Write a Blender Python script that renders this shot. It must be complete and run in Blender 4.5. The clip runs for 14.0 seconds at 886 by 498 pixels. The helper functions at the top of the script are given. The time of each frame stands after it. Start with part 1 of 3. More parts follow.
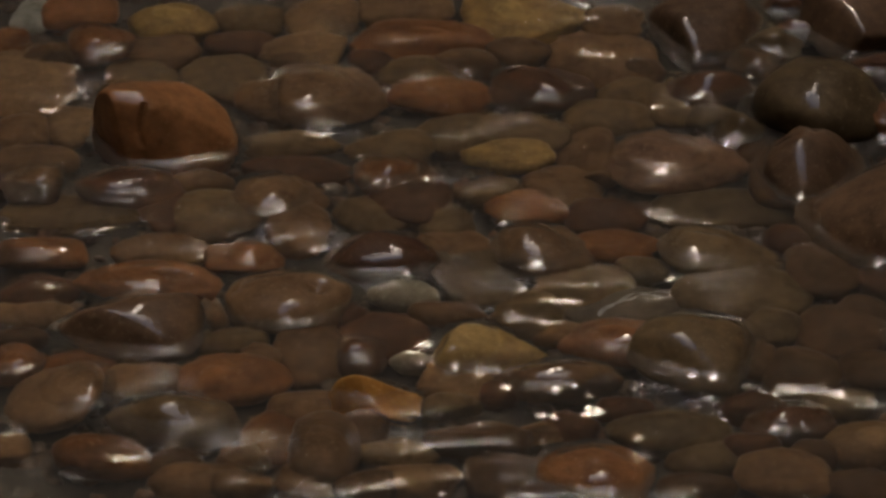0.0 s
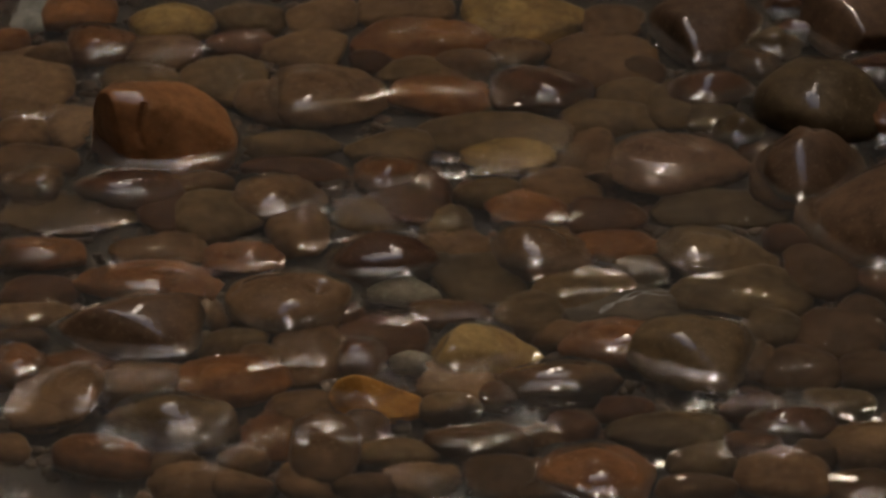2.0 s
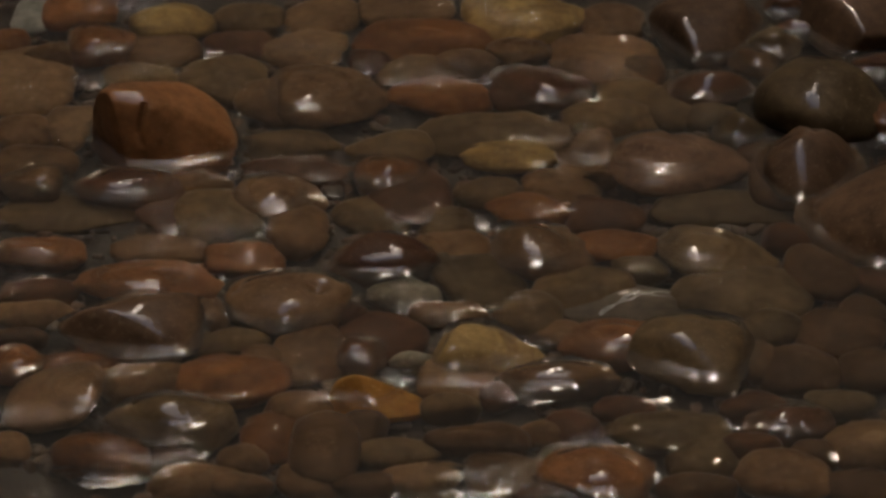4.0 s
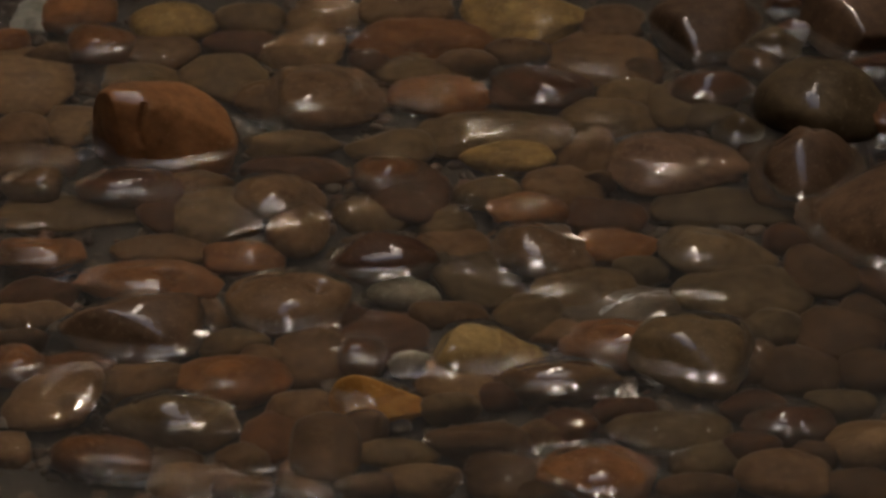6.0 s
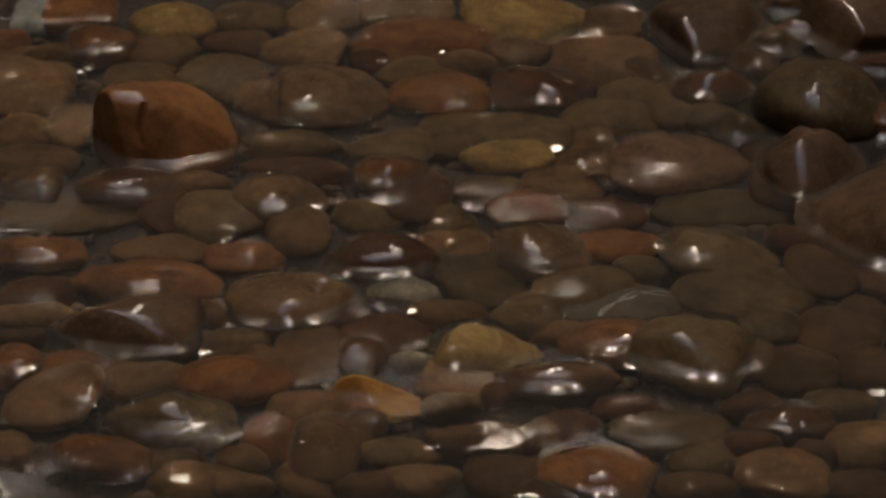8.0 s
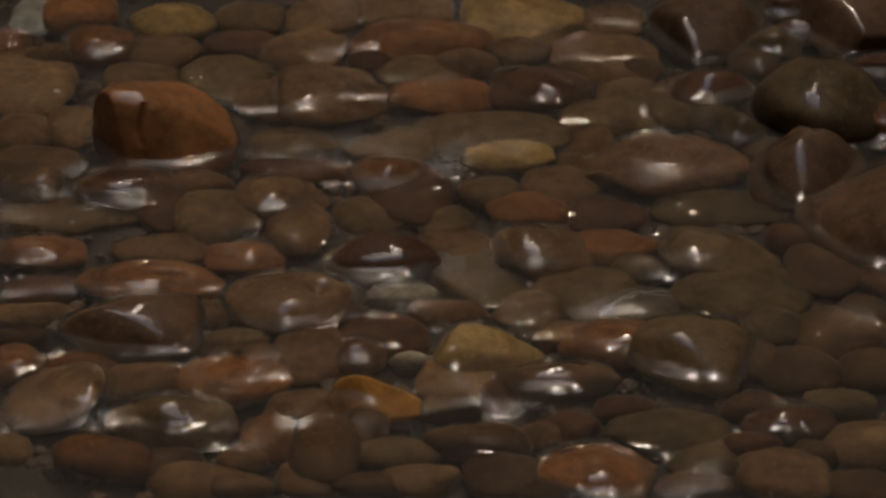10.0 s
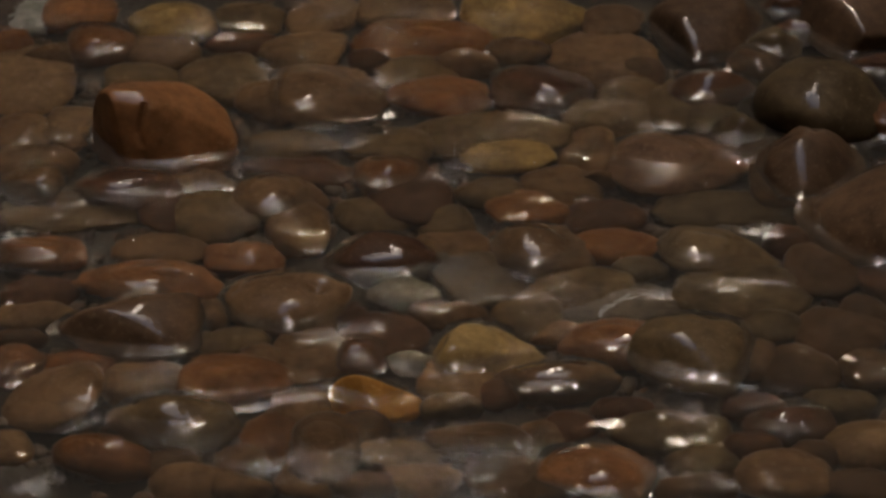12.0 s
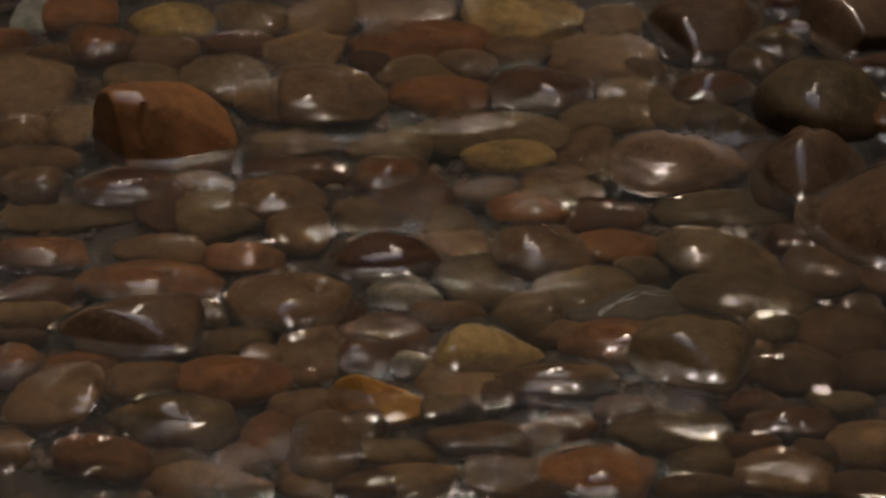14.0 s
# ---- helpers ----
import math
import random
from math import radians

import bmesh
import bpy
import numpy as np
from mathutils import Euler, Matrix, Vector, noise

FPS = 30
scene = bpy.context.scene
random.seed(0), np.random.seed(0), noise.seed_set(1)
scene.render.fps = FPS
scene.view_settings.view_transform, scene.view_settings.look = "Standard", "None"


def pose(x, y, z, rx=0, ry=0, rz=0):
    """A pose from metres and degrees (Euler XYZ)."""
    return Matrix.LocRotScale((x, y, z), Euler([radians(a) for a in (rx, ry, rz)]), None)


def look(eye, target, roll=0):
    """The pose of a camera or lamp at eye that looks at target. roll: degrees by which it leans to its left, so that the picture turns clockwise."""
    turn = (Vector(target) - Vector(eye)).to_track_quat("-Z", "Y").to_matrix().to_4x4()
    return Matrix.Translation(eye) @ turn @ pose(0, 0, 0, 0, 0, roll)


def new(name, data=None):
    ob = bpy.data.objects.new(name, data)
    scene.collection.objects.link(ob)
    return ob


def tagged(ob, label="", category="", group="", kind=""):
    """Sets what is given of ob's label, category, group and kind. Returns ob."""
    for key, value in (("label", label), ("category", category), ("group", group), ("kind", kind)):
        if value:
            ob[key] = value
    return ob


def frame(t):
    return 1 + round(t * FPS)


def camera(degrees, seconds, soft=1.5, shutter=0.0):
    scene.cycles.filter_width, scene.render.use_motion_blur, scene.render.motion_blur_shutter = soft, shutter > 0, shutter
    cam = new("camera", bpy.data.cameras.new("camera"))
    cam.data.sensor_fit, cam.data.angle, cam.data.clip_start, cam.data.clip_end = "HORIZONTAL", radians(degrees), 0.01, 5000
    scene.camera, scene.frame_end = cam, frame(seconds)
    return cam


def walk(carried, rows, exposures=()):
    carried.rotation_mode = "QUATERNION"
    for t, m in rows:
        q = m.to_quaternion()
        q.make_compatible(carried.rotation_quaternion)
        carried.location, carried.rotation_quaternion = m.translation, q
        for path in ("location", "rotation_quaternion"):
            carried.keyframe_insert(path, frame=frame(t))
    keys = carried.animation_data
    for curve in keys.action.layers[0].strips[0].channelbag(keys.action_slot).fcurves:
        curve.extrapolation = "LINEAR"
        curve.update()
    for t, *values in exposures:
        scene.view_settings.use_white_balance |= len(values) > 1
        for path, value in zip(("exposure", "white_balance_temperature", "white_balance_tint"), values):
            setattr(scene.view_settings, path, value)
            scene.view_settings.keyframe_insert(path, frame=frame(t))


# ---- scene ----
from mathutils.bvhtree import BVHTree

# ---- camera: a long lens on a still tripod ----
cam = camera(14, 14.0, soft=2.7, shutter=0.35)
EYE = (0.0, -2.290, 1.431)
walk(cam, [(0.0, look(EYE, (0, 0, 0))), (14.0, look(EYE, (0, 0, 0)))],
     exposures=[(0.0, 2.60, 7250, 11), (14.0, 2.60, 7250, 11)])
cam.data.dof.use_dof, cam.data.dof.focus_distance, cam.data.dof.aperture_fstop = True, 2.72, 11

# ---- light: shaded stream under a bright gap in the sky ----
SUN_ELEVATION, SUN_AZIMUTH = 56, 5          # degrees; azimuth from straight ahead, positive to the right
world = bpy.data.worlds.new("sky")
scene.world = world
world.use_nodes = True
sky = world.node_tree.nodes.new("ShaderNodeTexSky")
sky.sky_type, sky.sun_disc = "NISHITA", False
sky.sun_elevation, sky.sun_rotation = radians(SUN_ELEVATION), radians(SUN_AZIMUTH)
sky.air_density, sky.dust_density = 0.8, 3.0
background = world.node_tree.nodes["Background"]
background.inputs["Strength"].default_value = 0.15
world.node_tree.links.new(sky.outputs[0], background.inputs["Color"])

sun_data = bpy.data.lights.new("sun", "SUN")
sun_data.energy, sun_data.angle, sun_data.color = 0.022, radians(2.2), (1.0, 0.92, 0.80)
sun = new("sun", sun_data)
ca, ce = radians(SUN_AZIMUTH), radians(SUN_ELEVATION)
sun.matrix_world = look((8 * math.sin(ca) * math.cos(ce), 8 * math.cos(ca) * math.cos(ce), 8 * math.sin(ce)), (0, 0, 0))


# ---- materials ----
def material(name):
    m = bpy.data.materials.new(name)
    m.use_nodes = True
    t = m.node_tree
    return m, t, t.nodes["Principled BSDF"]


def noise_node(t, scale, detail=4.0, rough=0.55, coords="Object", distortion=0.0):
    tc = t.nodes.new("ShaderNodeTexCoord")
    n = t.nodes.new("ShaderNodeTexNoise")
    n.inputs["Scale"].default_value, n.inputs["Detail"].default_value = scale, detail
    n.inputs["Roughness"].default_value, n.inputs["Distortion"].default_value = rough, distortion
    t.links.new(tc.outputs[coords], n.inputs["Vector"])
    return n


def ramp(t, source, stops):
    r = t.nodes.new("ShaderNodeValToRGB")
    while len(r.color_ramp.elements) < len(stops):
        r.color_ramp.elements.new(0.5)
    for e, (p, c) in zip(r.color_ramp.elements, stops):
        e.position, e.color = p, (*c, 1) if len(c) == 3 else c
    t.links.new(source, r.inputs["Fac"])
    return r


def mix(t, fac, a, b, blend="MIX"):
    m = t.nodes.new("ShaderNodeMix")
    m.data_type, m.blend_type = "RGBA", blend
    for value, slot in ((fac, 0), (a, 6), (b, 7)):
        if isinstance(value, (int, float)):
            m.inputs[slot].default_value = value
        elif isinstance(value, tuple):
            m.inputs[slot].default_value = (*value, 1)
        else:
            t.links.new(value, m.inputs[slot])
    return m.outputs[2]


def stone_material(name, low, high, spot, wet):
    """Water-worn stone: blotches, fine speckle, faint relief; wet stones out of the water carry a film of water."""
    m, t, p = material(name)
    info = t.nodes.new("ShaderNodeObjectInfo")
    shift = t.nodes.new("ShaderNodeVectorMath")
    shift.operation = "SCALE"
    tc = t.nodes.new("ShaderNodeTexCoord")
    comb = t.nodes.new("ShaderNodeCombineXYZ")
    for k in range(3):
        t.links.new(info.outputs["Random"], comb.inputs[k])
    shift.inputs["Scale"].default_value = 7.0
    t.links.new(comb.outputs[0], shift.inputs[0])
    add = t.nodes.new("ShaderNodeVectorMath")
    t.links.new(tc.outputs["Object"], add.inputs[0])
    t.links.new(shift.outputs[0], add.inputs[1])
    big = noise_node(t, 28, 3)
    fine = noise_node(t, 240, 5, 0.65)
    for n in (big, fine):
        t.links.new(add.outputs[0], n.inputs["Vector"])
    base = ramp(t, big.outputs["Fac"], [(0.32, low), (0.68, high)]).outputs[0]
    speck = ramp(t, fine.outputs["Fac"], [(0.56, (0, 0, 0)), (0.72, (1, 1, 1))]).outputs[0]
    colour = mix(t, speck, base, spot)
    mottle = noise_node(t, 85, 4, 0.6)
    t.links.new(add.outputs[0], mottle.inputs["Vector"])
    colour = mix(t, 0.75, colour, ramp(t, mottle.outputs["Fac"], [(0.30, (0.62, 0.60, 0.58)), (0.55, (1, 1, 1)), (0.75, (1.25, 1.22, 1.18))]).outputs[0], "MULTIPLY")
    hsv = t.nodes.new("ShaderNodeHueSaturation")
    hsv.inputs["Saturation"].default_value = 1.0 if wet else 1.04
    vary = t.nodes.new("ShaderNodeMapRange")
    vary.inputs["To Min"].default_value, vary.inputs["To Max"].default_value = 0.92, 1.26
    t.links.new(info.outputs["Random"], vary.inputs["Value"])
    t.links.new(vary.outputs[0], hsv.inputs["Value"])
    t.links.new(colour, hsv.inputs["Color"])
    t.links.new(hsv.outputs[0], p.inputs["Base Color"])
    bump = t.nodes.new("ShaderNodeBump")
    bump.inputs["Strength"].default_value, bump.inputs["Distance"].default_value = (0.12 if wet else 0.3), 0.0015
    t.links.new(fine.outputs["Fac"], bump.inputs["Height"])
    t.links.new(bump.outputs[0], p.inputs["Normal"])
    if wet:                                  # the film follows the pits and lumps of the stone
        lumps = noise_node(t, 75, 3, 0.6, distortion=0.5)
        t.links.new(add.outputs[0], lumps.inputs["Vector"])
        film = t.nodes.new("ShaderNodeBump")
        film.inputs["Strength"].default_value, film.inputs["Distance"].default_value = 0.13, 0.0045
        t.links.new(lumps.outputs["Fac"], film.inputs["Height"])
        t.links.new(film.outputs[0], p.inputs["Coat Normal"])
    p.inputs["Roughness"].default_value = 0.5
    p.inputs["Specular IOR Level"].default_value = 0.06   # wet through: little contrast to water
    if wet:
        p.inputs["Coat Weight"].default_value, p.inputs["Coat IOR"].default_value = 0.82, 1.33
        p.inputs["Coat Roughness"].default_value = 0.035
    return m


# colour word, dark tone, light tone, speckle
BROWN = ("brown", (0.078, 0.043, 0.020), (0.132, 0.078, 0.038), (0.162, 0.109, 0.066))
RED = ("red-brown", (0.099, 0.042, 0.016), (0.173, 0.077, 0.030), (0.186, 0.105, 0.054))
OLIVE = ("olive-brown", (0.071, 0.046, 0.022), (0.116, 0.077, 0.037), (0.140, 0.104, 0.060))
OCHRE = ("ochre-yellow", (0.140, 0.091, 0.034), (0.265, 0.172, 0.064), (0.31, 0.225, 0.10))
CHALK = ("chalky greenish-white", (0.19, 0.20, 0.175), (0.32, 0.33, 0.29), (0.40, 0.40, 0.36))
PALE = ("pale grey", (0.144, 0.128, 0.094), (0.253, 0.233, 0.172), (0.304, 0.282, 0.221))
# darker olive and brown, which also carry shade on the right as colour
DUSK = ("dark olive", (0.050, 0.033, 0.016), (0.088, 0.062, 0.032), (0.108, 0.083, 0.051))
UMBER = ("umber-brown", (0.047, 0.026, 0.012), (0.082, 0.047, 0.024), (0.099, 0.066, 0.036))
TERRA = ("orange-brown", (0.165, 0.073, 0.027), (0.272, 0.120, 0.046), (0.260, 0.142, 0.064))
DARK = ("dark brown", (0.044, 0.020, 0.011), (0.080, 0.040, 0.020), (0.106, 0.060, 0.035))
TAN = ("tan-brown", (0.106, 0.063, 0.031), (0.179, 0.113, 0.057), (0.210, 0.142, 0.083))
PINK = ("pinkish-brown", (0.077, 0.043, 0.024), (0.127, 0.073, 0.041), (0.154, 0.102, 0.066))
RUST = ("rust-brown", (0.070, 0.030, 0.013), (0.121, 0.055, 0.022), (0.150, 0.082, 0.041))
EARTH = ("earth-brown", (0.064, 0.037, 0.020), (0.108, 0.064, 0.035), (0.134, 0.090, 0.055))
STREAKED = ("grey-brown white-veined", (0.070, 0.056, 0.041), (0.106, 0.088, 0.065), (0.132, 0.118, 0.094))
AMBER = ("orange-amber", (0.21, 0.088, 0.018), (0.37, 0.185, 0.042), (0.35, 0.21, 0.07))
STONE = {}


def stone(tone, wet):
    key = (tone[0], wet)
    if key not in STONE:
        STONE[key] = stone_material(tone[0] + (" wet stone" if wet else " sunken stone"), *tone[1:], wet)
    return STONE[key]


def bed_material():
    m, t, p = material("silty gravel bed")
    a, b = noise_node(t, 60, 6, 0.7), noise_node(t, 9, 3)
    c1 = ramp(t, a.outputs["Fac"], [(0.35, (0.020, 0.015, 0.010)), (0.7, (0.050, 0.037, 0.024))]).outputs[0]
    bed = mix(t, b.outputs["Fac"], c1, (0.035, 0.031, 0.023))
    # the added banks are coloured paler, to bounce fill light onto stones and water
    geo, split = t.nodes.new("ShaderNodeNewGeometry"), t.nodes.new("ShaderNodeSeparateXYZ")
    t.links.new(geo.outputs["Position"], split.inputs[0])
    above_bed = t.nodes.new("ShaderNodeMapRange")
    above_bed.inputs["From Min"].default_value, above_bed.inputs["From Max"].default_value = 0.3, 1.2
    t.links.new(split.outputs["Z"], above_bed.inputs["Value"])
    bank_grain = noise_node(t, 1.6, 6, 0.7)
    bank = ramp(t, bank_grain.outputs["Fac"], [(0.35, (0.07, 0.072, 0.035)), (0.5, (0.16, 0.122, 0.076)), (0.7, (0.28, 0.205, 0.13))]).outputs[0]
    t.links.new(mix(t, above_bed.outputs[0], bed, bank), p.inputs["Base Color"])
    bump = t.nodes.new("ShaderNodeBump")
    bump.inputs["Distance"].default_value = 0.006
    t.links.new(a.outputs["Fac"], bump.inputs["Height"])
    t.links.new(bump.outputs[0], p.inputs["Normal"])
    p.inputs["Roughness"].default_value = 0.75
    return m


def water_material():
    m, t, p = material("clear running water")
    p.inputs["Base Color"].default_value = (0.85, 0.79, 0.67, 1)    # a little silt
    p.inputs["Transmission Weight"].default_value, p.inputs["IOR"].default_value = 0.977, 1.33
    p.inputs["Roughness"].default_value = 0.0
    tc = t.nodes.new("ShaderNodeTexCoord")
    wide = t.nodes.new("ShaderNodeMapping")
    wide.inputs["Scale"].default_value = (0.45, 1.0, 1.0)      # ripples lie across the flow
    t.links.new(tc.outputs["Object"], wide.inputs["Vector"])
    height = None
    clump = noise_node(t, 14, 2, 0.55)
    t.links.new(wide.outputs[0], clump.inputs["Vector"])
    split = t.nodes.new("ShaderNodeSeparateXYZ")
    t.links.new(tc.outputs["Object"], split.inputs[0])
    lane = t.nodes.new("ShaderNodeMapRange")                   # the water runs calmer along the stony side
    lane.inputs["From Min"].default_value, lane.inputs["From Max"].default_value = 0.06, 0.24
    lane.inputs["To Min"].default_value, lane.inputs["To Max"].default_value = 0.0, -0.10
    t.links.new(split.outputs["X"], lane.inputs["Value"])
    current = t.nodes.new("ShaderNodeMath")
    t.links.new(clump.outputs["Fac"], current.inputs[0])
    t.links.new(lane.outputs[0], current.inputs[1])
    stretch = t.nodes.new("ShaderNodeMapRange")                # rough and smooth stretches of the current, one after another
    stretch.inputs["From Min"].default_value, stretch.inputs["From Max"].default_value = -0.6, 3.6
    t.links.new(split.outputs["Y"], stretch.inputs["Value"])
    surge = ramp(t, stretch.outputs[0], [(0.22, (0.05, 0.05, 0.05)), (0.29, (0, 0, 0)), (0.57, (0, 0, 0)), (0.67, (0.05, 0.05, 0.05))])
    surge.color_ramp.interpolation = "EASE"
    rough = t.nodes.new("ShaderNodeMath")
    t.links.new(current.outputs[0], rough.inputs[0])
    t.links.new(surge.outputs[0], rough.inputs[1])
    for scale, low, high, floor, weight in ((60, 0.40, 0.64, 0.26, 0.60), (125, 0.50, 0.65, 0.08, 0.45), (200, 0.51, 0.64, 0.03, 0.39)):
        n = noise_node(t, scale, 1.4, 0.5, distortion=0.7)
        t.links.new(wide.outputs[0], n.inputs["Vector"])
        gate = ramp(t, rough.outputs[0], [(low, (floor, floor, floor)), (high, (1, 1, 1))]).outputs[0]
        mul, gain = t.nodes.new("ShaderNodeMath"), t.nodes.new("ShaderNodeMath")
        mul.operation, gain.operation = "MULTIPLY", "MULTIPLY_ADD"
        t.links.new(n.outputs["Fac"], mul.inputs[0])
        t.links.new(gate, mul.inputs[1])
        t.links.new(mul.outputs[0], gain.inputs[0])
        gain.inputs[1].default_value, gain.inputs[2].default_value = weight, 0.0
        if height:
            t.links.new(height, gain.inputs[2])
        height = gain.outputs[0]
    bump = t.nodes.new("ShaderNodeBump")
    bump.inputs["Strength"].default_value, bump.inputs["Distance"].default_value = 1.0, 0.0051
    t.links.new(height, bump.inputs["Height"])
    t.links.new(bump.outputs[0], p.inputs["Normal"])
    return m


BED = -0.034


def mesh_object(name, bm, mat, smooth=True):
    me = bpy.data.meshes.new(name)
    bm.to_mesh(me)
    bm.free()
    me.materials.append(mat)
    if smooth:
        me.shade_smooth()
    return new(name, me)


def grid_object(name, xs, ys, height, mat):
    """A sheet over the lines xs and ys, with z = height(x, y) on arrays."""
    gx, gy = np.meshgrid(xs, ys)
    verts = np.stack([gx, gy, height(gx, gy)], 2).reshape(-1, 3)
    nx, ny = len(xs), len(ys)
    i = (np.arange(ny - 1)[:, None] * nx + np.arange(nx - 1)[None]).ravel()
    faces = np.stack([i, i + 1, i + nx + 1, i + nx], 1)
    me = bpy.data.meshes.new(name)
    me.vertices.add(len(verts))
    me.vertices.foreach_set("co", verts.ravel())
    me.loops.add(faces.size)
    me.loops.foreach_set("vertex_index", faces.ravel())
    me.polygons.add(len(faces))
    me.polygons.foreach_set("loop_start", np.arange(len(faces)) * 4)
    me.update(calc_edges=True)
    me.materials.append(mat)
    me.shade_smooth()
    return new(name, me)


# ---- the stream bed and the unseen banks added round it, one sheet to the horizon ----
def ground_height(x, y):
    """A flat bed; added unseen banks narrow the sky light, with a gap upstream."""
    near = 0.004 * np.sin(x * 41 + 1.3 * np.sin(y * 29)) * np.cos(y * 37 + 0.7) * (np.hypot(x, y) < 3)
    s = np.clip((np.abs(x) - 1.0) / 1.7, 0, 1)
    e = np.clip((y - 3.1) / 3.2, 0, 1)
    gap_floor = np.clip((y - 4.0) / 4.4, 0, 1)
    f = np.clip((-2.6 - y) / 1.4, 0, 1)
    side, end, gap_floor, back = (top * k * k * (3 - 2 * k) for top, k in ((14.5, s), (17.0, e), (10.6, gap_floor), (20.0, f)))
    sun_gap = np.exp(-((x - 0.087 * y) / 0.62) ** 6)    # left open so that the sun lamp reaches the stones
    end = end + sun_gap * np.minimum(gap_floor - end, 0)
    rise = np.maximum(np.maximum(side, end), back)
    crags = np.zeros_like(x)
    rng = np.random.default_rng(8)
    for k in range(28):                              # roughens the added banks, so the reflected sky opening has ragged edges
        a, f = rng.uniform(0, 6.3), np.exp(rng.uniform(0.3, 2.0))
        crags += np.sin(f * (np.cos(a) * x + np.sin(a) * y) + rng.uniform(0, 6.3)) / np.sqrt(f)
    return BED + near + rise + np.clip(rise, 0, 3) * 0.10 * crags


outer = np.concatenate([np.linspace(0.84, 6.0, 40), np.geomspace(6.6, 400, 28)])
inner = np.linspace(-0.8, 0.8, 161)
lines = np.concatenate([-outer[::-1], inner, outer])
tagged(grid_object("ground", lines, lines, ground_height, bed_material()),
       "dark silty gravel bed of a shallow stream", "stream bed", kind="structure")

# ---- the running water ----
WATER_FLOW = (0.005, -0.21)                   # metres a second


def water_height(x, y):
    rng = np.random.default_rng(4)
    z = np.zeros_like(x)
    swell = np.zeros_like(x)
    for k in range(12):
        a = rng.uniform(0, 2 * np.pi)
        f = rng.uniform(8, 22)
        swell += np.sin(f * (np.cos(a) * x + np.sin(a) * y) + rng.uniform(0, 6.3))
    calm = np.clip(0.35 + 0.22 * swell, 0.12, 1.2)
    for k in range(46):
        length = np.exp(rng.uniform(np.log(0.018), np.log(0.11)))
        a = rng.normal(-1.4, 0.75)
        f = 2 * np.pi / length
        amp = 0.0008 * length / 0.11 * (0.6 if length < 0.05 else 1.0)
        z += amp * np.sin(f * (np.cos(a) * x + np.sin(a) * y) + rng.uniform(0, 6.3)) * (calm if length < 0.05 else 0.45)
    return z


# fine where the ripples pass before the eye, coarser towards the banks
across = np.concatenate([np.linspace(-2.2, -0.98, 50), np.linspace(-0.95, 0.52, 295), np.linspace(0.55, 1.7, 48)])
along = np.concatenate([np.linspace(-2.7, -0.65, 80), np.linspace(-0.62, 3.45, 815), np.linspace(3.5, 7.4, 150)])
water = grid_object("water", across, along, water_height, water_material())
tagged(water, "clear shallow stream water with small moving ripples", "water", kind="structure")
water.visible_shadow = False


# ---- the stones ----
def pebble_mesh(w, d, h, seed, detail=3, square=2.2, rough=0.07, worn=0.72, peak=0.0, dent=None, taper=None, facets=()):
    """A rounded stone: a swollen egg with a few worn flats and soft dents."""
    rng = random.Random(seed)
    bm = bmesh.new()
    bmesh.ops.create_icosphere(bm, subdivisions=detail, radius=1.0)
    off = Vector((rng.uniform(-50, 50), rng.uniform(-50, 50), rng.uniform(-50, 50)))
    egg, ridge, turn = rng.uniform(-0.22, 0.22), rng.uniform(-0.2, 0.2), rng.uniform(-0.3, 0.3)
    if taper is not None:                    # the blunt end: above zero towards +x
        egg = ridge = taper
    p = square + rng.uniform(-0.25, 0.35)
    flats = []
    for k in range(rng.randint(3, 6)):
        n = Vector((rng.gauss(0, 1), rng.gauss(0, 1), rng.gauss(0.2, 0.8))).normalized()
        flats.append((n, rng.uniform(0.70, 0.92)))
    for v in bm.verts:
        x, y, z = v.co
        r = (abs(x) ** p + abs(y) ** p + abs(z) ** p) ** (-1 / p)
        r *= 1 + rough * 1.8 * noise.noise(v.co * 1.1 + off) + rough * 0.6 * noise.noise(v.co * 2.6 + off)
        r += 0.008 * noise.noise(v.co * 7 + off)
        c = v.co * r
        for n, reach in flats:
            over = c.dot(n) - reach
            if over > -0.12:
                c = c - n * (worn * (over + math.sqrt(over * over + 0.0036)) * 0.5)
        x, y, z = c
        y, z = y * (1 + egg * x), z * (1 + ridge * x)
        x += turn * 0.3 * y * abs(y)
        for n, reach, soft in facets:        # broken faces with worn edges
            n = Vector(n).normalized()
            c = Vector((x, y, z))
            over = c.dot(n) - reach
            x, y, z = c - n * (0.92 * (over + math.sqrt(over * over + soft * soft)) * 0.5)
        if peak:                             # narrows towards the top
            k = 1 - peak * (z + 0.6) * (z > -0.6)
            x, y = x * k, y * k
        if dent and z > 0:                   # a worn pit in the upper side
            u, v0, ru, rv, depth = dent
            z -= depth * math.exp(-((x - u) / ru) ** 2 - ((y - v0) / rv) ** 2)
        v.co = (x, y, z)
    spans = [(min(v.co[k] for v in bm.verts), max(v.co[k] for v in bm.verts)) for k in range(3)]
    for v in bm.verts:                       # to the full width, depth and height
        v.co = [((c - (lo + hi) / 2) / (hi - lo)) * size for c, (lo, hi), size in zip(v.co, spans, (w, d, h))]
    return bm


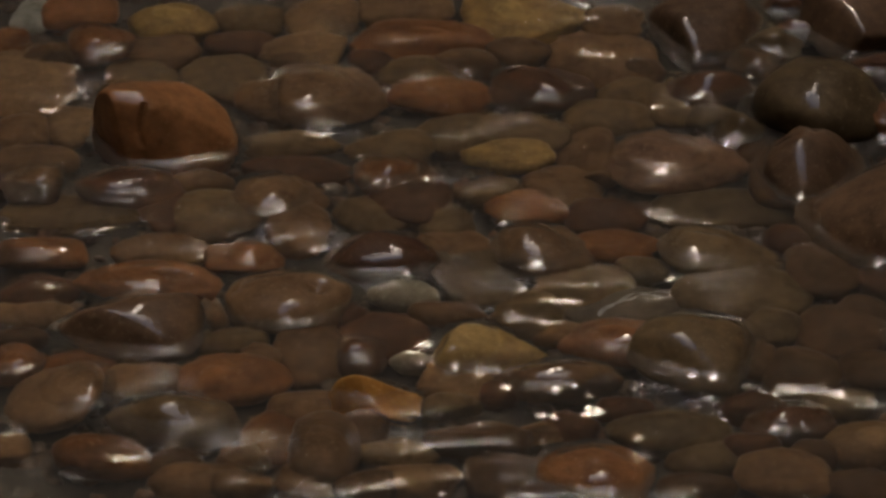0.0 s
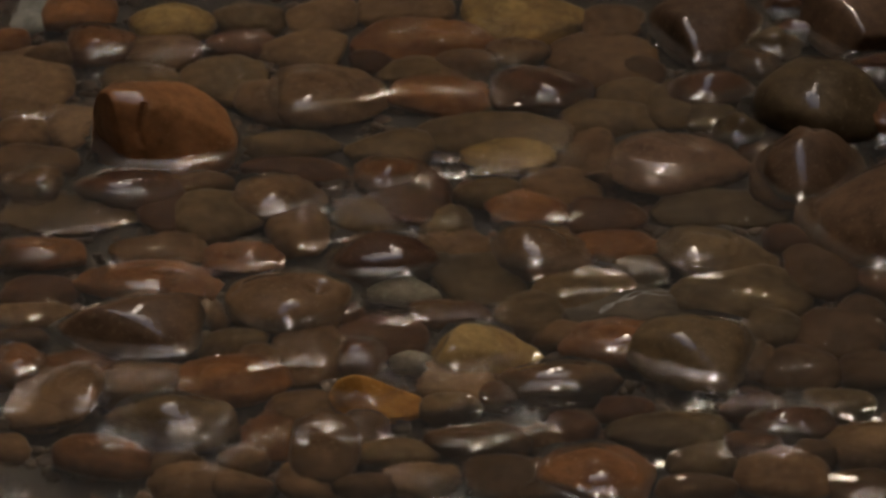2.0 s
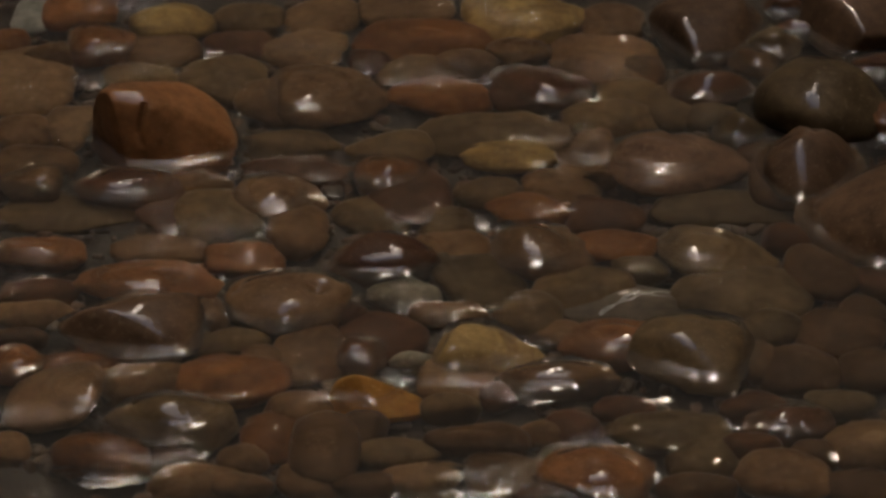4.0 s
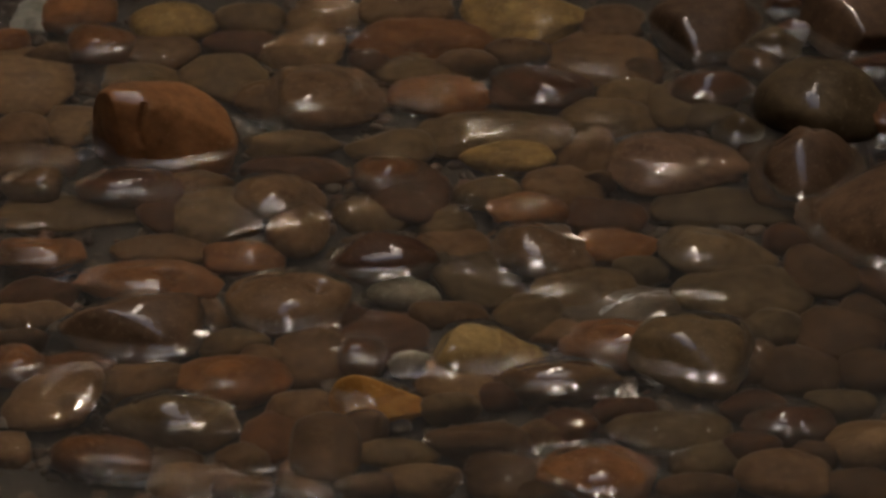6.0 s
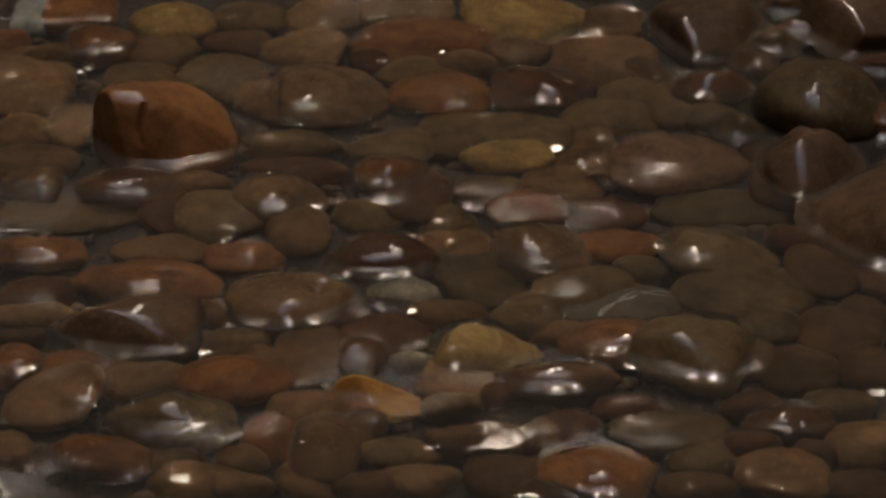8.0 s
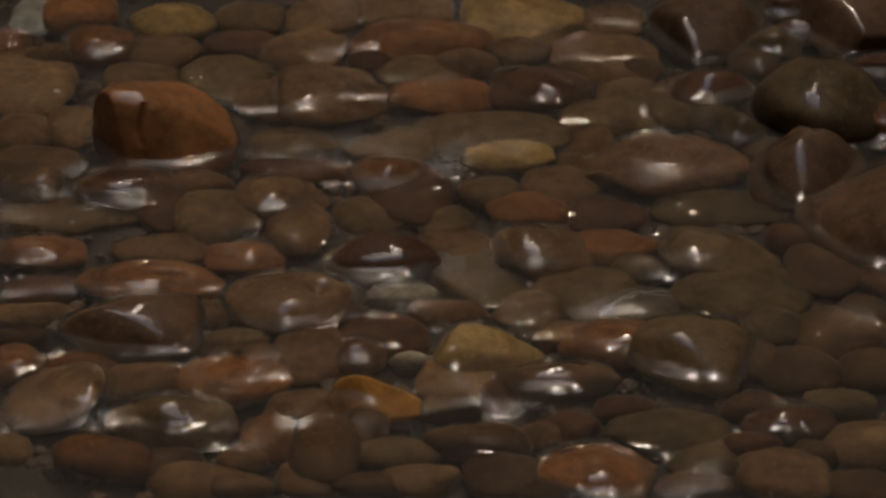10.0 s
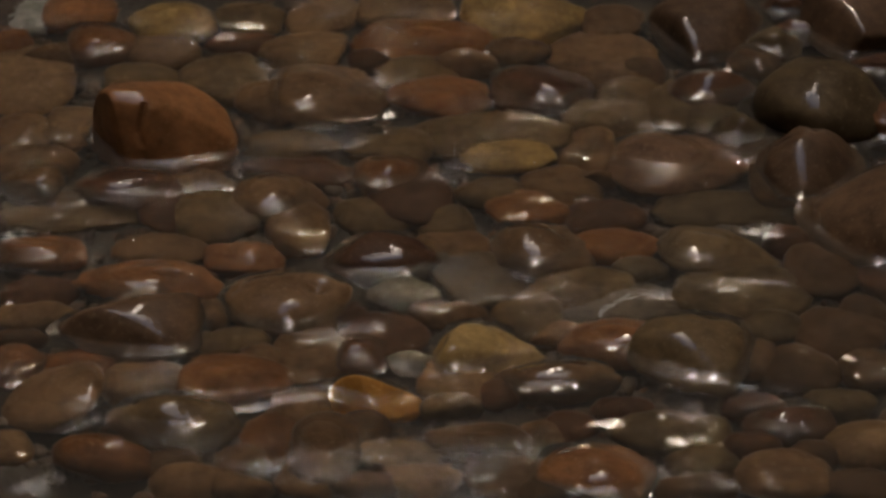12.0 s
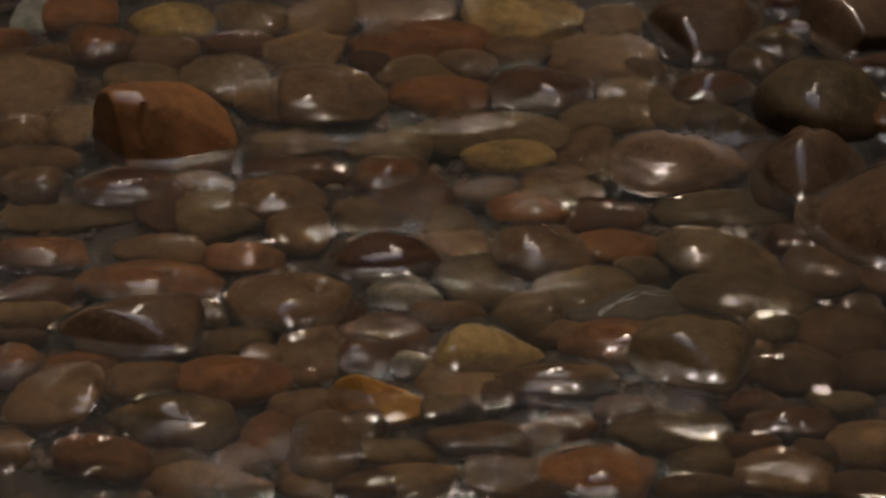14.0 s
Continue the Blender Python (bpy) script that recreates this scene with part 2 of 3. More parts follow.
def waterline(ob, material):
    """The rim of water that clings to a stone where it comes out of the stream: a small hollow fillet, as a part of the stone."""
    m = ob.matrix_world
    co = [m @ v.co for v in ob.data.vertices]
    cut = []
    for e in ob.data.edges:
        a, b = co[e.vertices[0]], co[e.vertices[1]]
        if (a.z - 0.0005) * (b.z - 0.0005) < 0:
            cut.append(a.lerp(b, (0.0005 - a.z) / (b.z - a.z)))
    if len(cut) < 12:
        return None
    mid = sum(cut, Vector()) / len(cut)
    cut.sort(key=lambda c: math.atan2(c.y - mid.y, c.x - mid.x))
    steps = 64
    ang = np.array([math.atan2(c.y - mid.y, c.x - mid.x) for c in cut])
    rad = np.array([math.hypot(c.x - mid.x, c.y - mid.y) for c in cut])
    grid_a = np.linspace(-np.pi, np.pi, steps, endpoint=False)
    r = np.interp(grid_a, ang, rad, period=2 * np.pi)
    r = (r + np.roll(r, 1) + np.roll(r, -1)) / 3
    inv = m.inverted()
    bm = bmesh.new()
    rings = []
    for o in (-0.0015, 0.0, 0.0008, 0.0017, 0.0027, 0.0040, 0.0060, 0.0085, 0.0115):
        ring = []
        for k in range(steps):
            a = grid_a[k]
            wob = 1 + 0.35 * noise.noise(Vector((math.cos(a) * 2.5 + mid.x * 40, math.sin(a) * 2.5 + mid.y * 40, 0)))
            q = (mid.x + (r[k] + o * wob) * math.cos(a), mid.y + (r[k] + o * wob) * math.sin(a), 0.0001 + 0.0029 * wob * math.exp(-max(o, 0) / 0.0036) - (0.0012 if o > 0.011 else 0))
            ring.append(bm.verts.new(inv @ Vector(q)))
        rings.append(ring)
    for a, b in zip(rings, rings[1:]):
        for k in range(steps):
            bm.faces.new((a[k], b[k], b[(k + 1) % steps], a[(k + 1) % steps]))
    rim = mesh_object("waterline", bm, material)
    rim.parent = ob
    rim.visible_shadow = False
    tagged(rim, "bright rim of clinging water")
    return rim


def rim_material():
    m, t, p = material("clinging water")
    p.inputs["Base Color"].default_value = (0.85, 0.79, 0.67, 1)    # a little silt
    p.inputs["Transmission Weight"].default_value, p.inputs["IOR"].default_value = 0.987, 1.33
    p.inputs["Roughness"].default_value = 0.03
    return m


RIM = rim_material()


def quartz_vein(ob, w, d):
    """A white vein that runs up over the stone and bends along its back: a thin raised ribbon on the surface."""
    tree = BVHTree.FromPolygons([v.co for v in ob.data.vertices], [tuple(q.vertices) for q in ob.data.polygons])
    m, t, p = material("white quartz")
    grain = noise_node(t, 160, 4, 0.6)
    t.links.new(ramp(t, grain.outputs["Fac"], [(0.35, (0.13, 0.13, 0.12)), (0.65, (0.36, 0.37, 0.37))]).outputs[0], p.inputs["Base Color"])
    p.inputs["Roughness"].default_value, p.inputs["Specular IOR Level"].default_value = 0.5, 0.06
    bm = bmesh.new()
    for base, turn, wide in ((0.0, 0.0, 0.045), (0.16, -0.35, 0.022)):
        rows = []
        for k in range(40):
            s = k / 39
            u = -0.42 + base + 1.15 * s
            v = -0.62 + 1.05 * math.sin(min(1.0, s * 1.35 + base) * 1.5) + turn * s + 0.05 * math.sin(s * 17)
            half = wide * (1.15 - s) * (0.75 + 0.45 * math.sin(s * 23 + base * 9))
            row = []
            for side in (-1, 0, 1):
                hit, normal, _, _ = tree.ray_cast(Vector(((u - side * half * 0.6) * w / 2, (v + side * half * 2) * d / 2, 1)), Vector((0, 0, -1)))
                if hit:
                    row.append(bm.verts.new(hit + normal * (0.0006 if side == 0 else -0.0002)))
            rows.append(row)
        for a, b in zip(rows, rows[1:]):
            if len(a) == len(b) == 3:
                for k in range(2):
                    bm.faces.new((a[k], b[k], b[k + 1], a[k + 1]))
    part = mesh_object("quartz_vein", bm, m)
    part.parent = ob
    tagged(part, "white quartz vein")


def pebble(x, y, w, d, h, lean, tone, emerges, seed, peak=0.0, dent=None, vein=False, taper=None, facets=(), smooth=False, square=2.2):
    """One water-worn pebble, its foot pressed into the bed."""
    detail = 4 if w > 0.075 or emerges else 3
    ob = mesh_object("pebble", pebble_mesh(w, d, h, seed, detail + (1 if dent or facets else 0),
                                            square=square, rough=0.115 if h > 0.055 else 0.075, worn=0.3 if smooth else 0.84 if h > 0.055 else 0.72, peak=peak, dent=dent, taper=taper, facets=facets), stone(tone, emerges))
    a = radians(lean)
    low = 0.5 * math.hypot(w * math.sin(a), h * math.cos(a))
    ob.matrix_world = pose(x, y, BED - 0.006 + low, 0, lean, 0)
    if emerges:
        waterline(ob, RIM)
    if vein:
        quartz_vein(ob, w, d)
    size = "large" if w > 0.09 else "small" if w < 0.05 else "rounded"
    where = "its wet top above the water" if emerges else "lying under clear water"
    return tagged(ob, f"{size} {tone[0]} river pebble, {where}", "pebble", "pebbles in the stream")


def cracked_stone(x, y, w, d, h, tone):
    """The high orange stone: steep on one side, falling away on the other, worn edges, a crack down its face."""
    bm = bmesh.new()
    bmesh.ops.create_icosphere(bm, subdivisions=6, radius=1.0)
    planes = [((-0.05, 0.25, 1.0), 0.82, 0.04), ((-0.16, -0.86, 0.45), 0.77, 0.05), ((-0.10, -0.40, 1.0), 0.885, 0.012), ((-0.97, -0.42, 0.00), 0.78, 0.02),
              ((0.52, -0.05, 0.85), 0.58, 0.10), ((0.45, -0.65, 0.60), 0.66, 0.05), ((1.0, 0.2, 0.1), 0.94, 0.06)]
    planes = [(Vector(n).normalized(), reach, soft) for n, reach, soft in planes]
    off = Vector((3.1, 8.7, 1.4))
    for v in bm.verts:
        c = v.co.copy()
        p = 3.0
        c *= (abs(c.x) ** p + abs(c.y) ** p + abs(c.z) ** p) ** (-1 / p)
        c *= 1 + 0.06 * noise.noise(c * 1.2 + off) + 0.02 * noise.noise(c * 4 + off)
        for n, reach, soft in planes:
            over = c.dot(n) - reach
            c = c - n * (0.9 * (over + math.sqrt(over * over + soft * soft)) * 0.5)
        v.co = c
    spans = [(min(v.co[k] for v in bm.verts), max(v.co[k] for v in bm.verts)) for k in range(3)]
    for v in bm.verts:
        c = [((q - (lo + hi) / 2) / (hi - lo)) * 2 for q, (lo, hi) in zip(v.co, spans)]
        line = -0.30 + 0.03 * math.sin(c[2] * 9) + 0.04 * noise.noise(Vector((0, 0, c[2] * 4)))
        if c[1] < 0.1 and 0.25 < c[2] < 0.90:
            groove = math.exp(-((c[0] - line) / 0.028) ** 2) * min(1, (c[2] - 0.25) * 5)
            c[1] += 0.10 * groove
            c[2] -= 0.05 * groove
        v.co = (c[0] * w / 2, c[1] * d / 2, c[2] * h / 2)
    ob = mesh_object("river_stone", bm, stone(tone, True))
    ob.matrix_world = pose(x, y, BED - 0.018 + h / 2, 0, 3, 0)
    waterline(ob, RIM)
    return tagged(ob, "high orange-brown cracked river stone standing out of the water", "stone", "pebbles in the stream")


cracked_stone(-0.219, 0.163, 0.116, 0.080, 0.098, TERRA)


def outlying_pebbles():
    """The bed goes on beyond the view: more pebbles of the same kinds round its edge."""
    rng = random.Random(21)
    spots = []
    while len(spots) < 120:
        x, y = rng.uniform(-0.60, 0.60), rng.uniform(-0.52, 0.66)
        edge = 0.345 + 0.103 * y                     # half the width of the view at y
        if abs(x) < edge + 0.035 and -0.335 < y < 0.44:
            continue
        w = rng.uniform(0.045, 0.095)
        if any(math.hypot(x - a, (y - b) * 1.25) < 0.46 * (w + c) for a, b, c in spots):
            continue
        spots.append((x, y, w))
        tone = rng.choice((BROWN, BROWN, OLIVE, RED, DARK, UMBER, TAN, RUST))
        pebble(x, y, w, w * rng.uniform(0.6, 0.85), rng.uniform(0.026, 0.036), rng.uniform(-8, 8), tone, False, 400 + len(spots))


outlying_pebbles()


# broken stones: outward direction, reach and edge softness of each face
RIDGED = (((-0.50, -0.75, 0.35), 0.66, 0.22), ((0.14, -0.40, 0.90), 0.86, 0.24), ((0.90, -0.35, 0.25), 0.84, 0.16))
LEDGED = (((-0.26, -0.86, 0.42), 0.64, 0.16), ((0.10, -0.34, 0.95), 0.88, 0.22), ((0.90, -0.35, 0.25), 0.84, 0.16))
WEDGED = (((-0.60, -0.65, 0.40), 0.50, 0.06), ((0.35, -0.45, 0.80), 0.56, 0.06))
CHIPPED = (((0.55, -0.70, 0.45), 0.78, 0.12), ((0.10, -0.62, 0.78), 0.80, 0.08), ((0.70, -0.40, 0.60), 0.84, 0.14))
SHOULDERED = (((-0.50, -0.70, 0.55), 0.74, 0.20), ((-0.20, 0.10, 1.00), 0.80, 0.20))
CORNERED = (((-0.80, -0.55, 0.20), 0.74, 0.12), ((0.20, -0.50, 0.85), 0.84, 0.20), ((0.75, -0.45, 0.40), 0.84, 0.16))


# the pebbles in view: x, y, width, depth, height, lean, tone, emerges from the water, seed
# some right-hand tones darkened, some upper-left ones lightened, to stand for uneven light
pebble(-0.346, 0.386, 0.035, 0.062, 0.034, -25, CHALK, False, 0)
pebble(-0.306, 0.389, 0.066, 0.063, 0.041, 0, RED, False, 1)
pebble(-0.358, 0.342, 0.035, 0.042, 0.032, 0, RED, False, 2)
pebble(-0.341, 0.280, 0.086, 0.118, 0.031, 5, TAN, False, 3)
pebble(-0.282, 0.328, 0.058, 0.054, 0.048, -5, RED, True, 4)
pebble(-0.323, 0.313, 0.047, 0.028, 0.041, 0, BROWN, False, 5)
pebble(-0.226, 0.369, 0.075, 0.062, 0.041, 0, OCHRE, False, 6)
pebble(-0.233, 0.327, 0.068, 0.073, 0.031, 0, BROWN, False, 7)
pebble(-0.163, 0.382, 0.062, 0.052, 0.030, 0, OLIVE, False, 8)
pebble(-0.168, 0.338, 0.063, 0.044, 0.032, 0, DARK, False, 9)
pebble(-0.101, 0.388, 0.064, 0.073, 0.031, 0, TAN, False, 10)
pebble(-0.118, 0.327, 0.078, 0.063, 0.036, 0, TAN, False, 11)
pebble(-0.244, 0.278, 0.067, 0.053, 0.033, 0, OLIVE, False, 12)
pebble(-0.179, 0.280, 0.075, 0.083, 0.030, 4, OLIVE, False, 13)
pebble(-0.138, 0.238, 0.063, 0.066, 0.041, 0, BROWN, False, 14)
pebble(-0.334, 0.192, 0.046, 0.058, 0.032, 0, BROWN, False, 15)
pebble(-0.298, 0.203, 0.044, 0.073, 0.031, 0, TAN, False, 16)
pebble(-0.320, 0.143, 0.073, 0.055, 0.035, 0, BROWN, False, 17)
pebble(-0.089, 0.248, 0.097, 0.098, 0.043, 6, BROWN, True, 18)
pebble(-0.120, 0.173, 0.080, 0.042, 0.033, 0, OLIVE, False, 19)
pebble(-0.114, 0.135, 0.091, 0.042, 0.031, 3, DARK, False, 20)
pebble(-0.031, 0.402, 0.084, 0.078, 0.033, 0, TAN, False, 21)
pebble(-0.016, 0.340, 0.125, 0.068, 0.041, -2, RED, False, 22, taper=-0.1)
pebble(0.069, 0.384, 0.109, 0.106, 0.040, 5, OCHRE, False, 23)
pebble(0.020, 0.303, 0.057, 0.044, 0.041, 0, BROWN, False, 24)
pebble(-0.021, 0.292, 0.070, 0.052, 0.033, 0, OLIVE, False, 25)
pebble(-0.003, 0.250, 0.086, 0.063, 0.036, 4, RED, False, 26)
pebble(0.062, 0.317, 0.056, 0.047, 0.041, 0, BROWN, False, 27)
pebble(0.080, 0.254, 0.087, 0.063, 0.046, 0, DARK, True, 28)
pebble(0.040, 0.189, 0.128, 0.073, 0.032, -6, OLIVE, False, 29)
pebble(0.051, 0.157, 0.077, 0.053, 0.034, -5, OCHRE, False, 30)
pebble(0.129, 0.316, 0.097, 0.100, 0.028, -8, BROWN, False, 31)
pebble(0.151, 0.253, 0.060, 0.062, 0.031, 0, OLIVE, False, 32)
pebble(0.132, 0.212, 0.080, 0.063, 0.035, 0, OLIVE, False, 33)
pebble(0.186, 0.235, 0.055, 0.073, 0.031, 0, OLIVE, False, 34)
pebble(0.114, 0.162, 0.057, 0.084, 0.021, -32, BROWN, False, 35)
pebble(-0.042, 0.167, 0.074, 0.062, 0.032, 0, OLIVE, False, 36)
pebble(-0.025, 0.096, 0.067, 0.095, 0.034, 5, DARK, False, 37)
pebble(0.219, 0.350, 0.095, 0.115, 0.061, 0, EARTH, True, 38, facets=CORNERED)
pebble(0.217, 0.250, 0.073, 0.050, 0.050, 0, DARK, True, 40)
pebble(0.273, 0.323, 0.045, 0.036, 0.051, -15, DUSK, True, 41)
pebble(0.350, 0.359, 0.108, 0.113, 0.072, 10, EARTH, True, 42, facets=CORNERED)
pebble(0.290, 0.385, 0.044, 0.024, 0.052, 0, DARK, True, 43)
pebble(0.302, 0.208, 0.113, 0.110, 0.080, 6, DUSK, True, 44)
pebble(0.235, 0.180, 0.043, 0.032, 0.052, 0, DUSK, True, 45)
pebble(0.343, 0.189, 0.042, 0.051, 0.058, 0, RUST, True, 46)
pebble(0.287, 0.121, 0.084, 0.098, 0.067, 4, EARTH, True, 47, peak=0.10, facets=CHIPPED)
pebble(0.263, 0.108, 0.053, 0.067, 0.035, 0, UMBER, False, 48)
pebble(0.122, 0.117, 0.030, 0.014, 0.036, 0, BROWN, False, 49)
pebble(0.186, 0.137, 0.117, 0.094, 0.041, 9, PINK, True, 50, taper=-0.12, smooth=True)
pebble(0.318, 0.041, 0.109, 0.120, 0.051, -26, EARTH, True, 51, peak=0.12, facets=SHOULDERED)
pebble(0.215, 0.080, 0.114, 0.055, 0.020, 5, DUSK, False, 52, smooth=True, square=3.4, taper=0.0)
pebble(0.036, 0.099, 0.057, 0.039, 0.035, 0, OLIVE, False, 53)
pebble(0.065, 0.070, 0.067, 0.056, 0.034, 5, RED, False, 54)
pebble(0.094, 0.111, 0.067, 0.066, 0.030, 5, BROWN, False, 55)
pebble(0.125, 0.067, 0.066, 0.054, 0.031, 0, DARK, False, 56)
pebble(-0.319, 0.104, 0.050, 0.038, 0.045, 0, BROWN, True, 57)
pebble(-0.242, 0.099, 0.084, 0.051, 0.046, 0, DARK, True, 58, smooth=True)
pebble(-0.285, 0.075, 0.115, 0.056, 0.020, 0, OLIVE, False, 59)
pebble(-0.215, 0.074, 0.042, 0.069, 0.030, 0, DARK, False, 60)
pebble(-0.173, 0.066, 0.076, 0.075, 0.036, -4, OLIVE, False, 61, smooth=True, taper=-0.12)
pebble(-0.190, 0.115, 0.057, 0.041, 0.032, 0, BROWN, False, 62)
pebble(-0.126, 0.083, 0.077, 0.061, 0.044, 8, BROWN, True, 63)
pebble(-0.111, 0.044, 0.050, 0.075, 0.036, 0, BROWN, False, 64, smooth=True)
pebble(-0.053, 0.066, 0.067, 0.058, 0.030, 0, OLIVE, False, 65)
pebble(0.003, 0.056, 0.045, 0.046, 0.031, -15, OLIVE, False, 66)
pebble(0.007, 0.018, 0.060, 0.063, 0.030, 0, BROWN, False, 67)
pebble(-0.301, 0.006, 0.069, 0.044, 0.043, 3, RED, True, 68)
pebble(-0.212, 0.016, 0.078, 0.043, 0.031, 0, BROWN, False, 69)
pebble(-0.149, -0.002, 0.063, 0.044, 0.042, 4, RED, True, 70)
pebble(-0.218, -0.037, 0.115, 0.058, 0.042, 5, RED, True, 71, dent=(0.28, -0.05, 0.20, 0.16, 0.35))
pebble(-0.300, -0.044, 0.066, 0.040, 0.034, 4, DARK, False, 72)
pebble(-0.114, -0.065, 0.092, 0.076, 0.050, 4, BROWN, True, 73, dent=(0.40, 0.05, 0.15, 0.20, 0.30), taper=0.12)
pebble(-0.044, -0.006, 0.086, 0.053, 0.052, -5, DARK, True, 74)
pebble(-0.029, -0.045, 0.057, 0.037, 0.034, -4, PALE, False, 75)
pebble(0.026, -0.025, 0.076, 0.083, 0.027, 18, DUSK, False, 76, taper=-0.15)
pebble(0.076, 0.007, 0.077, 0.064, 0.047, 10, BROWN, True, 77)
pebble(0.129, 0.020, 0.071, 0.048, 0.035, -3, RED, False, 78)
pebble(0.207, 0.006, 0.092, 0.068, 0.041, 10, OLIVE, True, 79, taper=-0.22)
pebble(0.221, -0.045, 0.108, 0.076, 0.035, 4, DUSK, False, 80)
pebble(0.286, -0.013, 0.064, 0.074, 0.032, 12, UMBER, False, 81)
pebble(0.327, -0.021, 0.043, 0.061, 0.032, 0, DARK, False, 82)
pebble(0.103, -0.044, 0.082, 0.062, 0.035, -8, OLIVE, False, 83)
pebble(0.134, -0.061, 0.099, 0.064, 0.032, 3, STREAKED, False, 84, vein=True)
pebble(0.062, -0.073, 0.056, 0.065, 0.030, -20, OLIVE, False, 85)
pebble(0.004, -0.073, 0.062, 0.037, 0.034, 5, BROWN, False, 86)
pebble(-0.042, -0.101, 0.069, 0.068, 0.031, 5, DARK, False, 87)
pebble(0.035, -0.130, 0.084, 0.055, 0.042, 14, OCHRE, True, 88, taper=-0.34)
pebble(-0.298, -0.069, 0.065, 0.035, 0.029, 0, TAN, False, 89)
pebble(-0.226, -0.101, 0.104, 0.078, 0.060, -3, EARTH, True, 90, taper=0.06, facets=LEDGED)
pebble(-0.169, -0.074, 0.027, 0.033, 0.034, 0, BROWN, False, 91)
pebble(-0.151, -0.110, 0.054, 0.034, 0.033, -4, OLIVE, False, 92)
pebble(-0.095, -0.122, 0.059, 0.087, 0.032, 0, BROWN, False, 93)
pebble(-0.058, -0.137, 0.037, 0.039, 0.044, 0, DARK, True, 94)
pebble(-0.021, -0.137, 0.036, 0.017, 0.036, 0, PALE, False, 95)
pebble(-0.305, -0.142, 0.038, 0.047, 0.044, 12, RED, True, 96)
pebble(-0.262, -0.143, 0.065, 0.051, 0.030, 3, RED, False, 97)
pebble(-0.214, -0.162, 0.066, 0.051, 0.035, -10, BROWN, False, 98)
pebble(-0.149, -0.161, 0.086, 0.063, 0.042, 0, RED, False, 99, taper=-0.1, smooth=True)
pebble(-0.276, -0.181, 0.078, 0.082, 0.034, -25, BROWN, True, 100)
pebble(-0.189, -0.218, 0.096, 0.049, 0.048, 6, OLIVE, True, 101, facets=RIDGED)
pebble(-0.304, -0.237, 0.039, 0.042, 0.022, 0, BROWN, False, 102)
pebble(-0.234, -0.256, 0.074, 0.046, 0.041, 4, RUST, False, 103)
pebble(-0.047, -0.193, 0.070, 0.036, 0.049, 8, AMBER, True, 104, taper=-0.34, facets=WEDGED)
pebble(-0.117, -0.227, 0.050, 0.063, 0.031, 0, RUST, False, 105)
pebble(-0.082, -0.247, 0.052, 0.085, 0.041, 0, UMBER, False, 106)
pebble(-0.099, -0.196, 0.052, 0.041, 0.036, 0, BROWN, False, 107)
pebble(0.012, -0.160, 0.063, 0.061, 0.031, 0, TAN, False, 108)
pebble(0.006, -0.196, 0.045, 0.025, 0.041, 0, OLIVE, False, 109)
pebble(0.081, -0.165, 0.093, 0.039, 0.046, 0, BROWN, True, 110)
pebble(0.122, -0.116, 0.079, 0.054, 0.044, -4, RED, True, 111)
pebble(0.085, -0.100, 0.046, 0.035, 0.034, 0, BROWN, False, 112)
pebble(0.178, -0.137, 0.093, 0.089, 0.056, 10, OLIVE, True, 113, taper=0.12, facets=RIDGED)
pebble(0.256, -0.144, 0.062, 0.061, 0.032, 4, UMBER, False, 114)
pebble(0.289, -0.097, 0.069, 0.069, 0.036, 0, UMBER, False, 115)
pebble(0.241, -0.089, 0.049, 0.045, 0.036, 0, DUSK, False, 116)
pebble(0.308, -0.145, 0.053, 0.054, 0.035, 0, UMBER, False, 117)
pebble(0.281, -0.188, 0.053, 0.035, 0.030, -5, DUSK, False, 118)
pebble(0.241, -0.222, 0.068, 0.034, 0.045, 0, DARK, True, 119)
pebble(0.293, -0.241, 0.061, 0.054, 0.041, -8, TAN, False, 120)
pebble(0.157, -0.223, 0.090, 0.052, 0.035, 3, DUSK, False, 121)
pebble(0.105, -0.282, 0.084, 0.062, 0.048, 6, RED, True, 122)
pebble(0.045, -0.274, 0.063, 0.059, 0.032, 0, UMBER, False, 123)
pebble(-0.033, -0.246, 0.064, 0.035, 0.030, 0, OLIVE, False, 124)
pebble(-0.087, -0.278, 0.055, 0.042, 0.030, 0, BROWN, False, 125)
pebble(-0.018, -0.280, 0.063, 0.040, 0.034, 0, TAN, False, 126)
pebble(-0.168, -0.280, 0.071, 0.042, 0.034, 0, BROWN, False, 127)
pebble(0.179, -0.255, 0.052, 0.042, 0.031, 0, DUSK, False, 129)
pebble(0.234, -0.273, 0.071, 0.059, 0.035, 0, BROWN, False, 130)
pebble(0.173, -0.288, 0.059, 0.031, 0.032, 0, UMBER, False, 131)
pebble(0.285, -0.285, 0.051, 0.043, 0.031, 0, UMBER, False, 132)
pebble(0.024, -0.235, 0.077, 0.036, 0.041, 0, UMBER, False, 133)
pebble(0.071, -0.225, 0.044, 0.033, 0.031, 0, BROWN, False, 134)
pebble(0.214, -0.240, 0.044, 0.031, 0.036, 0, DARK, False, 135)
pebble(-0.138, -0.254, 0.038, 0.033, 0.030, 0, BROWN, False, 136)
pebble(0.142, 0.371, 0.057, 0.059, 0.036, 0, BROWN, False, 137)
pebble(-0.060, 0.306, 0.037, 0.035, 0.034, 0, DARK, False, 138)
pebble(0.091, -0.018, 0.038, 0.026, 0.032, 0, BROWN, False, 139)
pebble(-0.068, -0.076, 0.029, 0.029, 0.031, 0, DARK, False, 140)
pebble(0.262, 0.032, 0.040, 0.040, 0.034, 0, DARK, False, 141)
